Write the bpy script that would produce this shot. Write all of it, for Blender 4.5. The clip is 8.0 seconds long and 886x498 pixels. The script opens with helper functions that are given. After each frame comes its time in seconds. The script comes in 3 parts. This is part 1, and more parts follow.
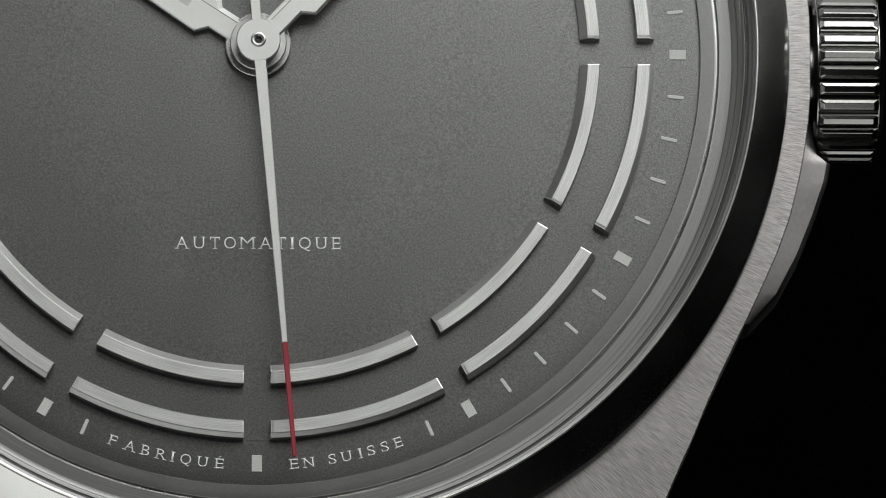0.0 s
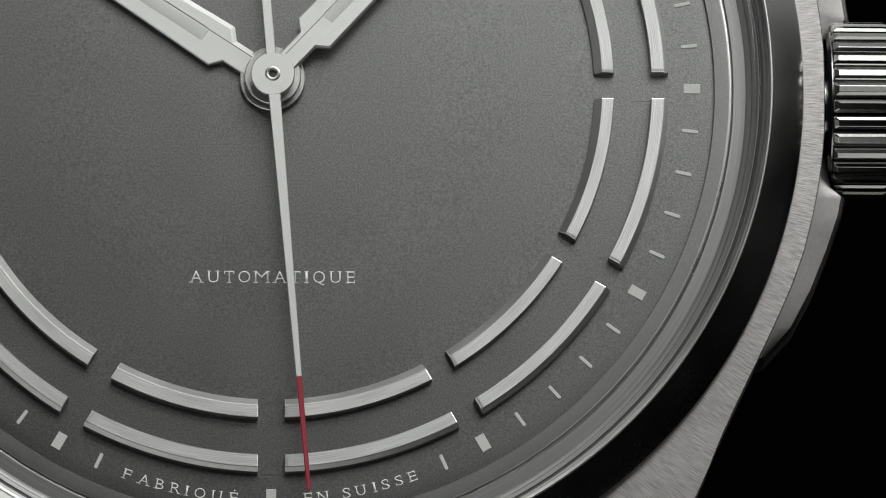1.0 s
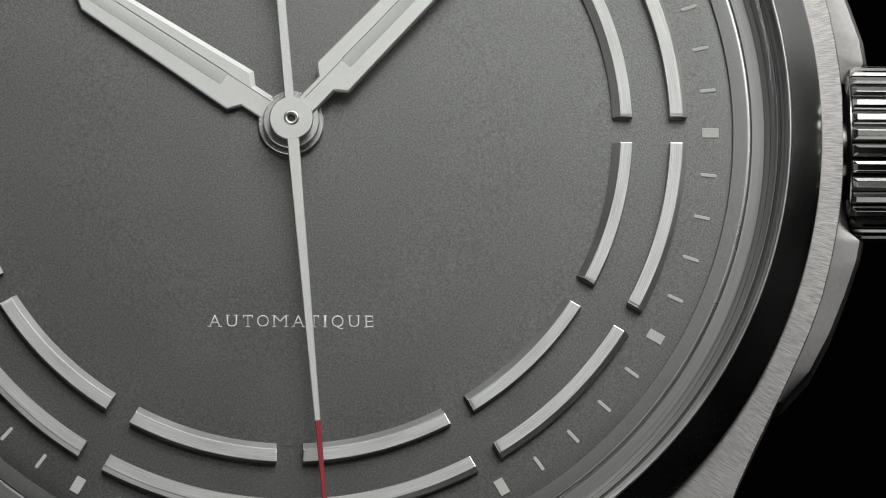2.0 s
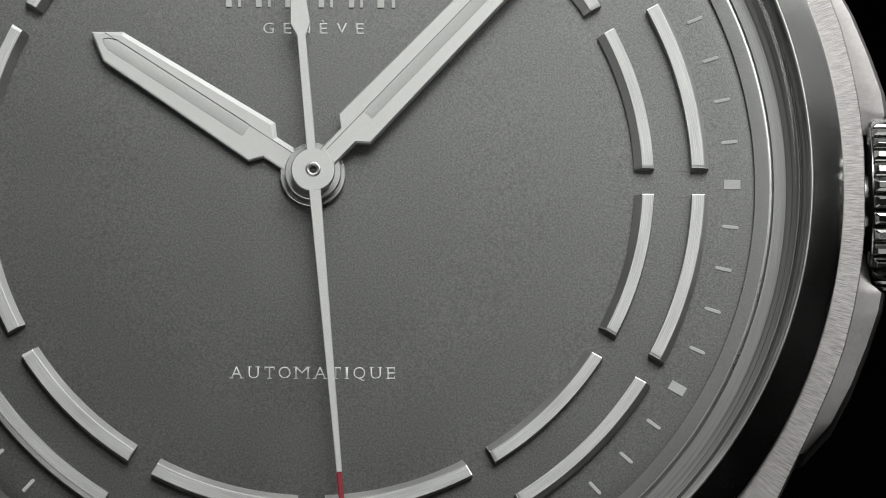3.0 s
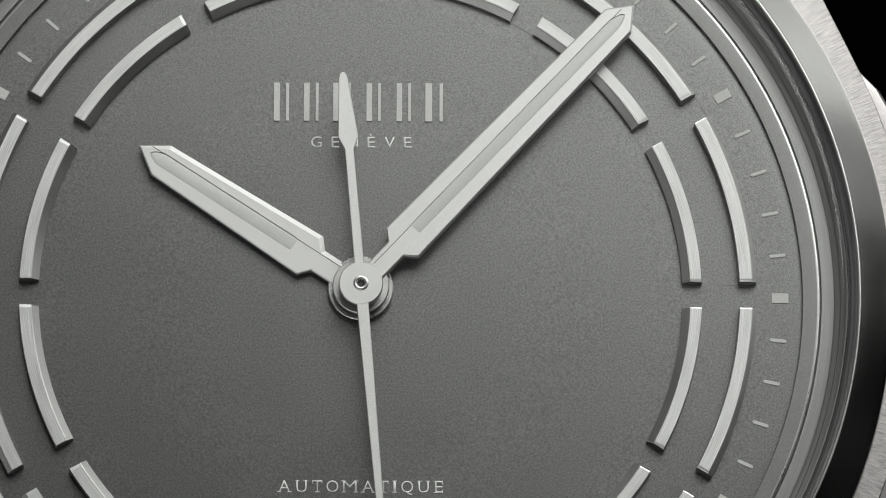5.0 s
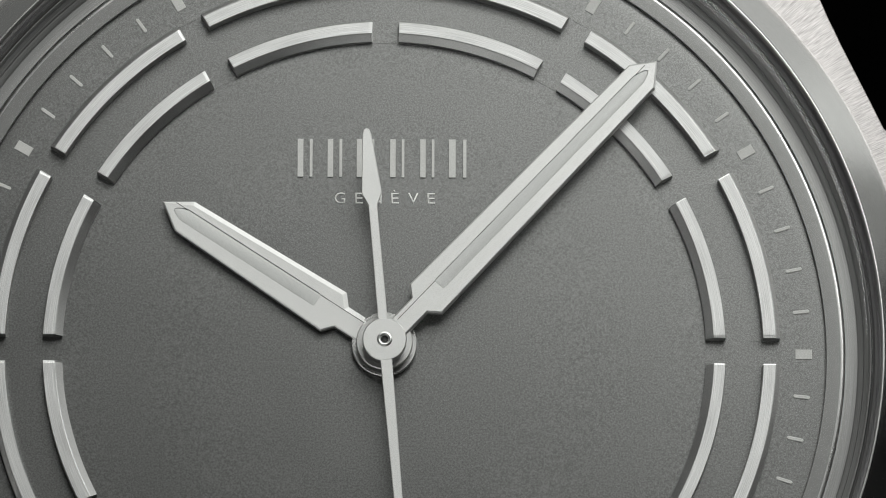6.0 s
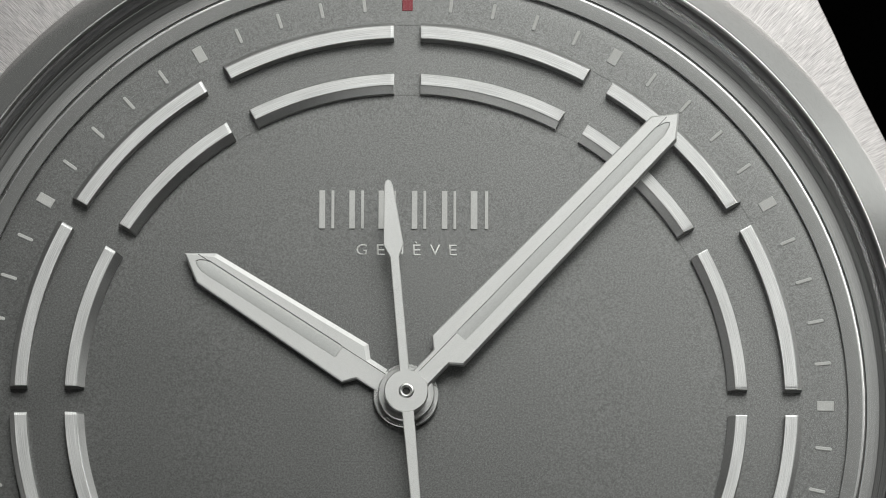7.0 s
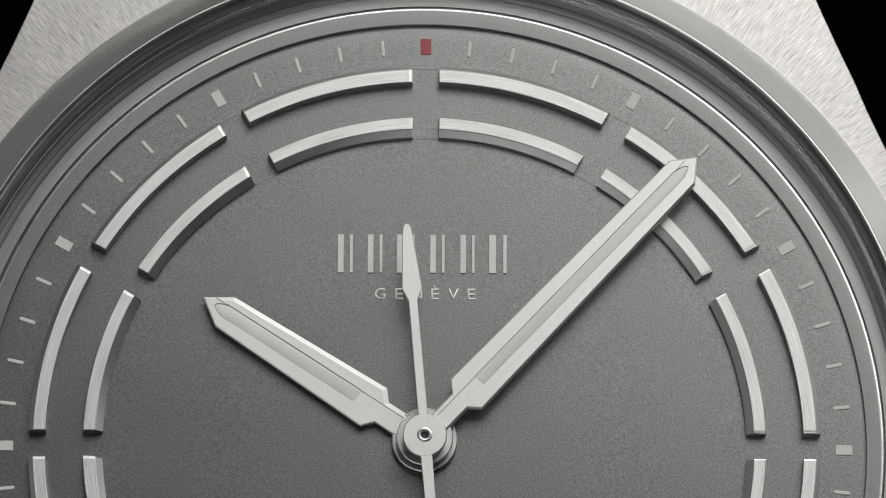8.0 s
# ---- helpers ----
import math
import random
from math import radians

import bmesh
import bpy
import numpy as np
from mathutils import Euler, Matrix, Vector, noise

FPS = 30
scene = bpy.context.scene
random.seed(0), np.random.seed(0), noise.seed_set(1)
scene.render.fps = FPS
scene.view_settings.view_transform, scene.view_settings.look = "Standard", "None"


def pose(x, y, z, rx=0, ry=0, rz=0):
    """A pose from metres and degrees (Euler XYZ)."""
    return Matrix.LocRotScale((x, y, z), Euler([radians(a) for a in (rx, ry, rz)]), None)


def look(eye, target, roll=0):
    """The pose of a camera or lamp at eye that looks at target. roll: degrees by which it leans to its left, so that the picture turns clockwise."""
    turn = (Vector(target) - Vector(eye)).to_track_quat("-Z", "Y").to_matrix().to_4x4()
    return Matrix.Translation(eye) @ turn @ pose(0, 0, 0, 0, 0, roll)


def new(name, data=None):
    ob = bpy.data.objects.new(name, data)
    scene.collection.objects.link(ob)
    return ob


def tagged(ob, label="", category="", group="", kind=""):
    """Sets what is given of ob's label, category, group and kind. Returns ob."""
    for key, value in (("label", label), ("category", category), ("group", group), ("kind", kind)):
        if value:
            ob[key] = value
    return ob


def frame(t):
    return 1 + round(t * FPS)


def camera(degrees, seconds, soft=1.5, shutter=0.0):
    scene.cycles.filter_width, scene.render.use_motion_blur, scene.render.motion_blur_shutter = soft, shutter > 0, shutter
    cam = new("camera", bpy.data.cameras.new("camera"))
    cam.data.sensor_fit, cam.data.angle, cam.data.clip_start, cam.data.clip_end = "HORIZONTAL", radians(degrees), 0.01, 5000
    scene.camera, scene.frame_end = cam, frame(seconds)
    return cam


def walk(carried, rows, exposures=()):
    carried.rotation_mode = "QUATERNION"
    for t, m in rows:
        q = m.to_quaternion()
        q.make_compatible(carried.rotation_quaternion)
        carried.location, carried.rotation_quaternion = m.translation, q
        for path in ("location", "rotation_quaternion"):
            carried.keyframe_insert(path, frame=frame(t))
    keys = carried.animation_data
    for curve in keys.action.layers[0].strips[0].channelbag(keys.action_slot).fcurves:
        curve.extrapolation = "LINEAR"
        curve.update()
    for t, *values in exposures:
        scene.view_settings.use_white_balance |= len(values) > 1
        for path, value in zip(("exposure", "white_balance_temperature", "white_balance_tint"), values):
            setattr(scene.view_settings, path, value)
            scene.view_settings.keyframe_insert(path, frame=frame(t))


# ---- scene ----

# The watch lies on a slim black stand, 12 o'clock towards +y. Lengths below are in millimetres
# from the centre of the dial's face; MM turns them into metres.
MM = 0.001
STAND = 250.0         # height of the stand, mm
REST = 6.2            # height of the dial's face over the case back, mm
DIAL_Z = STAND + REST

# ---- camera: a long lens that stands still and turns ----
cam = camera(5.81, 8.0, soft=1.0)
EYE = (-1.872 * MM, -77.826 * MM, (299.092 + DIAL_Z) * MM)
ROWS = [
    (0.0, 13.2930, -1.5883, -0.0887),
    (0.5, 13.3950, -1.5464, -0.0787),
    (1.0, 13.5153, -1.4971, -0.0669),
    (1.5, 13.6525, -1.4408, -0.0533),
    (2.0, 13.8045, -1.3786, -0.0381),
    (2.5, 13.9687, -1.3114, -0.0215),
    (3.0, 14.1428, -1.2402, -0.0037),
    (3.5, 14.3242, -1.1660, 0.0151),
    (4.0, 14.5104, -1.0900, 0.0347),
    (4.5, 14.6989, -1.0131, 0.0547),
    (5.0, 14.8874, -0.9363, 0.0750),
    (5.5, 15.0735, -0.8605, 0.0953),
    (6.0, 15.2548, -0.7868, 0.1153),
    (6.5, 15.4289, -0.7161, 0.1347),
    (7.0, 15.5932, -0.6494, 0.1532),
    (7.5, 15.7451, -0.5878, 0.1705),
    (8.0, 15.8814, -0.5325, 0.1861),
]
walk(cam, [(t, pose(*EYE, rx, ry, rz)) for t, rx, ry, rz in ROWS])

# ---- light: a dark studio with softboxes all round ----
world = bpy.data.worlds.new("studio")
scene.world = world
world.use_nodes = True
world.node_tree.nodes["Background"].inputs["Color"].default_value = (0.9, 1.0, 0.95, 1)
world.node_tree.nodes["Background"].inputs["Strength"].default_value = 0.0006


def softbox(name, eye, target, width, height, watts, color):
    lamp = bpy.data.lights.new(name, "AREA")
    lamp.shape, lamp.size, lamp.size_y, lamp.energy, lamp.color = "RECTANGLE", width, height, watts, color
    ob = new(name, lamp)
    ob.matrix_world = look(eye, target)
    return ob


WHITE = (0.985, 1.0, 0.968)
CENTRE = (0, 0, DIAL_Z * MM)


def around(x, y, z):
    """A place in metres from the middle of the dial."""
    return (x, y, z + DIAL_Z * MM)


softbox("softbox_key", around(0.18, 0.40, 0.45), CENTRE, 0.66, 0.28, 4.0, WHITE)
softbox("softbox_top", around(0.075, 0.215, 0.56), CENTRE, 0.22, 0.16, 0.12, WHITE)
softbox("softbox_right", around(0.50, 0.30, 0.20), CENTRE, 0.46, 0.12, 0.26, WHITE)
softbox("softbox_strip", around(-0.02, 0.54, 0.24), CENTRE, 0.90, 0.26, 0.48, WHITE)
softbox("softbox_back", around(0.26, 0.49, -0.10), CENTRE, 0.58, 0.40, 0.42, WHITE)
# added dim panel that fades out the back softbox's edge on the bezel
softbox("back_fade_panel", around(0.46, 0.30, -0.06), CENTRE, 0.22, 0.40, 0.06, WHITE)
softbox("softbox_back_left", around(-0.31, 0.46, -0.10), CENTRE, 0.60, 0.40, 0.115, WHITE)
softbox("softbox_left", around(-0.56, 0.08, 0.18), CENTRE, 0.40, 0.30, 0.12, WHITE)
softbox("softbox_front", around(-0.22, -0.46, 0.21), CENTRE, 0.80, 0.30, 0.80, WHITE)


# ---- materials ----
def material(name, color, rough, metal=0.0):
    m = bpy.data.materials.new(name)
    m.use_nodes = True
    b = m.node_tree.nodes["Principled BSDF"]
    b.inputs["Base Color"].default_value = (*color, 1)
    b.inputs["Roughness"].default_value = rough
    b.inputs["Metallic"].default_value = metal
    return m, m.node_tree, b


def node(tree, kind, **inputs):
    n = tree.nodes.new(kind)
    for key, value in inputs.items():
        n.inputs[key.replace("_", " ")].default_value = value
    return n


def math_node(tree, operation, a, b=None):
    n = tree.nodes.new("ShaderNodeMath")
    n.operation = operation
    for socket, value in zip(n.inputs, (a, b)):
        if value is None:
            continue
        if isinstance(value, (int, float)):
            socket.default_value = value
        else:
            tree.links.new(value, socket)
    return n.outputs[0]


def place(tree):
    """Object coordinates in millimetres."""
    c = tree.nodes.new("ShaderNodeTexCoord")
    s = tree.nodes.new("ShaderNodeVectorMath")
    s.operation = "SCALE"
    s.inputs["Scale"].default_value = 1 / MM
    tree.links.new(c.outputs["Object"], s.inputs[0])
    return s.outputs[0]


def noise_of(tree, vector, scale, detail=2.0, rough=0.5):
    n = node(tree, "ShaderNodeTexNoise", Scale=scale, Detail=detail, Roughness=rough)
    tree.links.new(vector, n.inputs["Vector"])
    return n.outputs["Fac"]


def ramp(tree, fac, low, high, a=0.0, b=1.0):
    n = tree.nodes.new("ShaderNodeMapRange")
    n.inputs["From Min"].default_value, n.inputs["From Max"].default_value = a, b
    n.inputs["To Min"].default_value, n.inputs["To Max"].default_value = low, high
    tree.links.new(fac, n.inputs["Value"])
    return n.outputs["Result"]


def polar(tree, vector):
    """Radius in mm and angle in radians round the dial's axis."""
    x = tree.nodes.new("ShaderNodeSeparateXYZ")
    tree.links.new(vector, x.inputs[0])
    r = math_node(tree, "SQRT", math_node(tree, "ADD", math_node(tree, "MULTIPLY", x.outputs[0], x.outputs[0]),
                                          math_node(tree, "MULTIPLY", x.outputs[1], x.outputs[1])))
    return r, math_node(tree, "ARCTAN2", x.outputs[1], x.outputs[0]), x.outputs[2]


def combine(tree, a, b, c=0.0):
    n = tree.nodes.new("ShaderNodeCombineXYZ")
    for socket, value in zip(n.inputs, (a, b, c)):
        if isinstance(value, (int, float)):
            socket.default_value = value
        else:
            tree.links.new(value, socket)
    return n.outputs[0]


def bump(tree, bsdf, height, strength, distance):
    n = node(tree, "ShaderNodeBump", Strength=strength, Distance=distance)
    tree.links.new(height, n.inputs["Height"])
    tree.links.new(n.outputs[0], bsdf.inputs["Normal"])


def grey(tree, bsdf, fac, low, high, tint=(1, 1, 1)):
    n = tree.nodes.new("ShaderNodeMix")
    n.data_type = "RGBA"
    n.inputs["A"].default_value = (*[low * c for c in tint], 1)
    n.inputs["B"].default_value = (*[high * c for c in tint], 1)
    tree.links.new(fac, n.inputs["Factor"])
    tree.links.new(n.outputs["Result"], bsdf.inputs["Base Color"])


def brushed_sheen(tree, bsdf, amount, turn):
    """The sheen of brushed steel, spread across the scratches."""
    t = tree.nodes.new("ShaderNodeTangent")
    t.direction_type, t.axis = "RADIAL", "Z"
    tree.links.new(t.outputs[0], bsdf.inputs["Tangent"])
    bsdf.inputs["Anisotropic"].default_value = amount
    bsdf.inputs["Anisotropic Rotation"].default_value = turn


def circular_brushed(name, color, rough, along=1.2, across=45.0, depth=0.004, metal=1.0, sheen=0.1):
    """Steel brushed along circles round the dial."""
    m, tree, b = material(name, color, rough, metal)
    r, a, z = polar(tree, place(tree))
    v = combine(tree, math_node(tree, "MULTIPLY", math_node(tree, "ADD", r, z), across), math_node(tree, "MULTIPLY", a, along * 4))
    fine = noise_of(tree, v, 1.0, 3.0, 0.6)
    broad = noise_of(tree, combine(tree, math_node(tree, "MULTIPLY", r, across * 0.2), math_node(tree, "MULTIPLY", a, 6.0)), 1.0, 2.0)
    both = math_node(tree, "ADD", math_node(tree, "MULTIPLY", fine, 0.92), math_node(tree, "MULTIPLY", broad, 0.08))
    tree.links.new(ramp(tree, both, rough - 0.04, rough + 0.05, 0.3, 0.7), b.inputs["Roughness"])
    grey(tree, b, ramp(tree, both, 0, 1, 0.3, 0.7), color[0] * 0.74, color[0] * 1.18, [c / color[0] for c in color])
    bump(tree, b, both, 0.5, depth * MM)
    brushed_sheen(tree, b, sheen, 0.25)
    return m


def radial_brushed(name, color, rough, depth=0.01):
    """Steel brushed outwards from the dial."""
    m, tree, b = material(name, color, rough, 1.0)
    r, a, z = polar(tree, place(tree))
    # over the lower lugs the strokes fan out from above the middle
    xyz = tree.nodes.new("ShaderNodeSeparateXYZ")
    tree.links.new(place(tree), xyz.inputs[0])
    shift = ramp(tree, xyz.outputs[1], 4.0, 0.0, -12.0, 0.0)
    a = math_node(tree, "ARCTAN2", math_node(tree, "ADD", xyz.outputs[1], shift), xyz.outputs[0])
    fine = noise_of(tree, combine(tree, math_node(tree, "MULTIPLY", a, 900.0), math_node(tree, "MULTIPLY", r, 1.8)), 1.0, 4.0, 0.75)
    marks = noise_of(tree, combine(tree, math_node(tree, "MULTIPLY", a, 620.0), math_node(tree, "MULTIPLY", r, 1.2), 7.0), 1.0, 3.0, 0.65)
    cloud = noise_of(tree, place(tree), 0.5, 2.0)
    both = math_node(tree, "ADD", math_node(tree, "MULTIPLY", fine, 0.6), math_node(tree, "MULTIPLY", marks, 0.4))
    grey(tree, b, ramp(tree, both, 0, 1, 0.38, 0.60), color[0] * 0.46, color[0] * 1.22, [c / color[0] for c in color])
    tree.links.new(ramp(tree, cloud, rough - 0.03, rough + 0.04, 0.3, 0.7), b.inputs["Roughness"])
    bump(tree, b, both, 0.6, depth * MM)
    brushed_sheen(tree, b, 0.3, 0.25)
    return m


def satin(name, color, rough, metal, grain, depth, spread=0.12, cloud=1.0):
    m, tree, b = material(name, color, rough, metal)
    p = place(tree)
    fine, broad = noise_of(tree, p, grain, 3.0, 0.6), noise_of(tree, p, grain / 14, 2.0)
    both = math_node(tree, "ADD", math_node(tree, "MULTIPLY", fine, 1 - 0.3 * cloud), math_node(tree, "MULTIPLY", broad, 0.3 * cloud))
    grey(tree, b, ramp(tree, both, 0, 1, 0.3, 0.7), color[0] * (1 - spread), color[0] * (1 + spread), [c / color[0] for c in color])
    tree.links.new(ramp(tree, broad, rough - 0.04 * cloud, rough + 0.04 * cloud, 0.3, 0.7), b.inputs["Roughness"])
    bump(tree, b, fine, 0.6, depth * MM)
    return m


def grained(name, color, rough, metal, grain, depth):
    """A finely embossed surface: small rounded pits and ridges under a thin lacquer."""
    m, tree, b = material(name, color, rough, metal)
    p = place(tree)
    pits, dust, cloud = noise_of(tree, p, grain, 1.5, 0.5), noise_of(tree, p, grain * 3.1, 2.0, 0.6), noise_of(tree, p, 0.35, 2.0)
    relief = math_node(tree, "ADD", math_node(tree, "MULTIPLY", ramp(tree, pits, 0, 1, 0.32, 0.68), 0.85), math_node(tree, "MULTIPLY", dust, 0.15))
    tone = math_node(tree, "ADD", math_node(tree, "MULTIPLY", dust, 0.3), math_node(tree, "MULTIPLY", pits, 0.7))
    grey(tree, b, ramp(tree, tone, 0, 1, 0.34, 0.66), color[0] * 0.74, color[0] * 1.26, [c / color[0] for c in color])
    tree.links.new(ramp(tree, cloud, rough - 0.012, rough + 0.012, 0.3, 0.7), b.inputs["Roughness"])
    bump(tree, b, relief, 1.0, depth * MM)
    return m


DIAL = grained("grained_anthracite", (0.241, 0.243, 0.239), 0.295, 0.98, 16.0, 0.0011)
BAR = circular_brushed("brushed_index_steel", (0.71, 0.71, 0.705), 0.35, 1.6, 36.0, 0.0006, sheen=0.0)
# same steel as the bars, its colour darkened for the shade on their flanks
BAR_SIDE = satin("shaded_index_flank", (0.44, 0.44, 0.435), 0.40, 1.0, 14.0, 0.002, 0.05)
GREY_RING = satin("satin_grey_flange", (0.255, 0.256, 0.252), 0.31, 0.95, 9.0, 0.003, 0.06, 0.3)
FLANGE = circular_brushed("brushed_flange_steel", (0.27, 0.27, 0.267), 0.44, 0.5, 34.0, metal=0.6)
POLISHED = satin("polished_steel", (0.60, 0.60, 0.59), 0.30, 1.0, 6.0, 0.0006, 0.03)
RIM = satin("satin_polished_rim", (0.50, 0.50, 0.495), 0.30, 1.0, 6.0, 0.001, 0.05)
EDGE = satin("ground_crystal_edge", (0.42, 0.415, 0.42), 0.32, 0.9, 6.0, 0.001, 0.06)
LIP = satin("bright_rounded_steel", (0.50, 0.50, 0.49), 0.34, 1.0, 6.0, 0.0008, 0.04)
MIRROR = satin("mirror_polished_steel", (0.68, 0.68, 0.67), 0.21, 1.0, 3.0, 0.0004, 0.02)
CASE = radial_brushed("radially_brushed_steel", (0.50, 0.478, 0.475), 0.34)
SIDE = satin("brushed_case_flank", (0.45, 0.44, 0.44), 0.34, 1.0, 5.0, 0.004, 0.12)
POINTER = satin("satin_rhodium", (0.70, 0.70, 0.69), 0.38, 1.0, 20.0, 0.0015, 0.05, 0.2)
BOSS = satin("polished_boss_steel", (0.70, 0.70, 0.69), 0.28, 1.0, 6.0, 0.0006, 0.04)
LUME = satin("pale_grey_lume", (0.58, 0.585, 0.575), 0.6, 0.0, 12.0, 0.004, 0.05)
# the same ink as PRINT, its colour lightened for the light the letters catch
LETTER = satin("lit_grey_lettering", (0.76, 0.76, 0.74), 0.55, 0.0, 10.0, 0.003, 0.06)
PRINT = satin("light_grey_print", (0.50, 0.50, 0.485), 0.55, 0.0, 10.0, 0.003, 0.06)
MARK = satin("grey_print", (0.56, 0.56, 0.545), 0.5, 0.0, 10.0, 0.003, 0.06)
RED = satin("dark_red_lacquer", (0.27, 0.022, 0.036), 0.38, 0.0, 10.0, 0.002, 0.08)
RUBBER = satin("dark_gasket", (0.07, 0.069, 0.069), 0.45, 0.0, 8.0, 0.0008, 0.1)
# dark colour for the shade inside the pin's bore and the pointers' creases
HOLE = satin("dark_recess_shade", (0.09, 0.09, 0.09), 0.5, 0.6, 8.0, 0.001, 0.1)
CROWN = satin("polished_crown_steel", (0.35, 0.35, 0.34), 0.21, 1.0, 6.0, 0.0006, 0.05)
CLOTH = satin("black_cloth", (0.0008, 0.0008, 0.0008), 1.0, 0.0, 3.0, 0.02, 0.3)
CLOTH.node_tree.nodes["Principled BSDF"].inputs["Specular IOR Level"].default_value = 0.0

GLASS = bpy.data.materials.new("sapphire_glass")
GLASS.use_nodes = True
_t = GLASS.node_tree
_t.nodes.clear()
_out, _mix = _t.nodes.new("ShaderNodeOutputMaterial"), _t.nodes.new("ShaderNodeMixShader")
_clear = node(_t, "ShaderNodeBsdfTransparent", Color=(1, 1, 1, 1))
_gloss = node(_t, "ShaderNodeBsdfGlossy", Color=(1, 1, 1, 1), Roughness=0.12)
_mix.inputs[0].default_value = 0.02
_t.links.new(_clear.outputs[0], _mix.inputs[1])
_t.links.new(_gloss.outputs[0], _mix.inputs[2])
_t.links.new(_mix.outputs[0], _out.inputs[0])


# ---- mesh helpers ----
def finish(bm, smooth=True, split=35):
    bmesh.ops.remove_doubles(bm, verts=bm.verts, dist=1e-5)
    bmesh.ops.recalc_face_normals(bm, faces=bm.faces)
    if smooth:
        for f in bm.faces:
            f.smooth = True
        for e in bm.edges:
            if len(e.link_faces) == 2 and e.calc_face_angle(0) > radians(split):
                e.smooth = False
    return bm


def mesh_of(name, bm, *mats, lift=REST):
    """The bmesh in mm as a mesh in metres, raised by lift."""
    for v in bm.verts:
        v.co = (v.co.x * MM, v.co.y * MM, (v.co.z + lift) * MM)
    me = bpy.data.meshes.new(name)
    bm.to_mesh(me)
    bm.free()
    for m in mats:
        me.materials.append(m)
    return me


def part(name, bm, mats, parent, label=""):
    mats = mats if isinstance(mats, tuple) else (mats,)
    ob = new(name, bm if isinstance(bm, bpy.types.Mesh) else mesh_of(name, bm, *mats))
    ob.parent = parent
    return tagged(ob, label)


def lathe(profile, steps=256, closed=False):
    """A surface of revolution round z from (radius, z) pairs."""
    bm = bmesh.new()
    rings = []
    for k in range(steps):
        a = 2 * math.pi * k / steps
        rings.append([bm.verts.new((r * math.cos(a), r * math.sin(a), z)) for r, z in profile])
    n = len(profile)
    for k in range(steps):
        p, q = rings[k], rings[(k + 1) % steps]
        for i in range(n if closed else n - 1):
            j = (i + 1) % n
            bm.faces.new((p[i], q[i], q[j], p[j]))
    return bm


def solid(outline, z0, z1, bevel=0.0, drop=0.0):
    """A plate with the plan outline between z0 and z1; its upper edge is bevelled inwards by bevel and down by drop."""
    bm = bmesh.new()
    layers = [(0.0, z0), (0.0, z1 - drop)] + ([(bevel, z1)] if bevel else [])
    loops = [[bm.verts.new((*p, z)) for p in inset(outline, d)] for d, z in layers]
    for a, b in zip(loops, loops[1:]):
        for i in range(len(a)):
            j = (i + 1) % len(a)
            bm.faces.new((a[i], a[j], b[j], b[i]))
    bm.faces.new(loops[0][::-1])
    bm.faces.new(loops[-1])
    return bm


def inset(outline, d):
    """The outline (counter-clockwise) moved inwards by d."""
    if not d:
        return [tuple(p) for p in outline]
    out, n = [], len(outline)
    for i in range(n):
        p, q, s = (Vector(outline[k % n]) for k in (i - 1, i, i + 1))
        u, w = (q - p).normalized(), (s - q).normalized()
        a, b = Vector((-u.y, u.x)), Vector((-w.y, w.x))
        m = (a + b) / max(0.35, 1 + a.dot(b))
        out.append(tuple(q + m * d))
    return out


def turned(bm, degrees_cw):
    """Turned clockwise from 12 o'clock."""
    bmesh.ops.rotate(bm, verts=bm.verts, cent=(0, 0, 0), matrix=Matrix.Rotation(-radians(degrees_cw), 3, "Z"))
    return bm


def merge(*parts):
    bm = bmesh.new()
    for p in parts:
        me = bpy.data.meshes.new("tmp")
        p.to_mesh(me)
        p.free()
        bm.from_mesh(me)
        bpy.data.meshes.remove(me)
    return bm


# ---- the setting ----
ROOM = 1400.0         # half the width of the studio, mm
HIGH = 2200.0         # height of the studio, mm


def build_ground():
    bm = bmesh.new()
    n = 24
    grid = [[bm.verts.new(((i / n - 0.5) * 2 * ROOM, (j / n - 0.5) * 2 * ROOM, 0)) for j in range(n + 1)] for i in range(n + 1)]
    for i in range(n):
        for j in range(n):
            bm.faces.new((grid[i][j], grid[i + 1][j], grid[i + 1][j + 1], grid[i][j + 1]))
    ob = new("ground", mesh_of("ground", bm, CLOTH, lift=0))
    return tagged(ob, "matt black cloth spread over the ground", "ground", kind="structure")


build_ground()


def build_wall(name, x0, y0, x1, y1, z0, z1, label, category):
    bm = solid([(x0, y0), (x1, y0), (x1, y1), (x0, y1)], z0, z1)
    ob = new(name, mesh_of(name, finish(bm, smooth=False), CLOTH, lift=0))
    return tagged(ob, label, category, kind="structure")


OUT = ROOM + 60.0
for name, x0, y0, x1, y1 in (("wall_north", -OUT, ROOM, OUT, OUT), ("wall_south", -OUT, -OUT, OUT, -ROOM), ("wall_east", ROOM, -ROOM, OUT, ROOM), ("wall_west", -OUT, -ROOM, -ROOM, ROOM)):
    build_wall(name, x0, y0, x1, y1, 0.0, HIGH, "dark studio wall hung with black cloth", "wall")
build_wall("ceiling", -OUT, -OUT, OUT, OUT, HIGH, HIGH + 60.0, "dark studio ceiling lined with black cloth", "ceiling")


def build_stand():
    bm = lathe([(0.02, 0.0), (30.0, 0.0), (30.0, 4.0), (28.0, 5.0), (9.0, 6.0), (8.0, 9.0), (8.0, STAND - 6.0), (10.0, STAND - 2.0), (10.0, STAND), (0.02, STAND)], 64)
    ob = new("stand", mesh_of("stand", finish(bm), CLOTH, lift=0))
    return tagged(ob, "slim matt black stand under the watch", "stand", kind="structure")


build_stand()

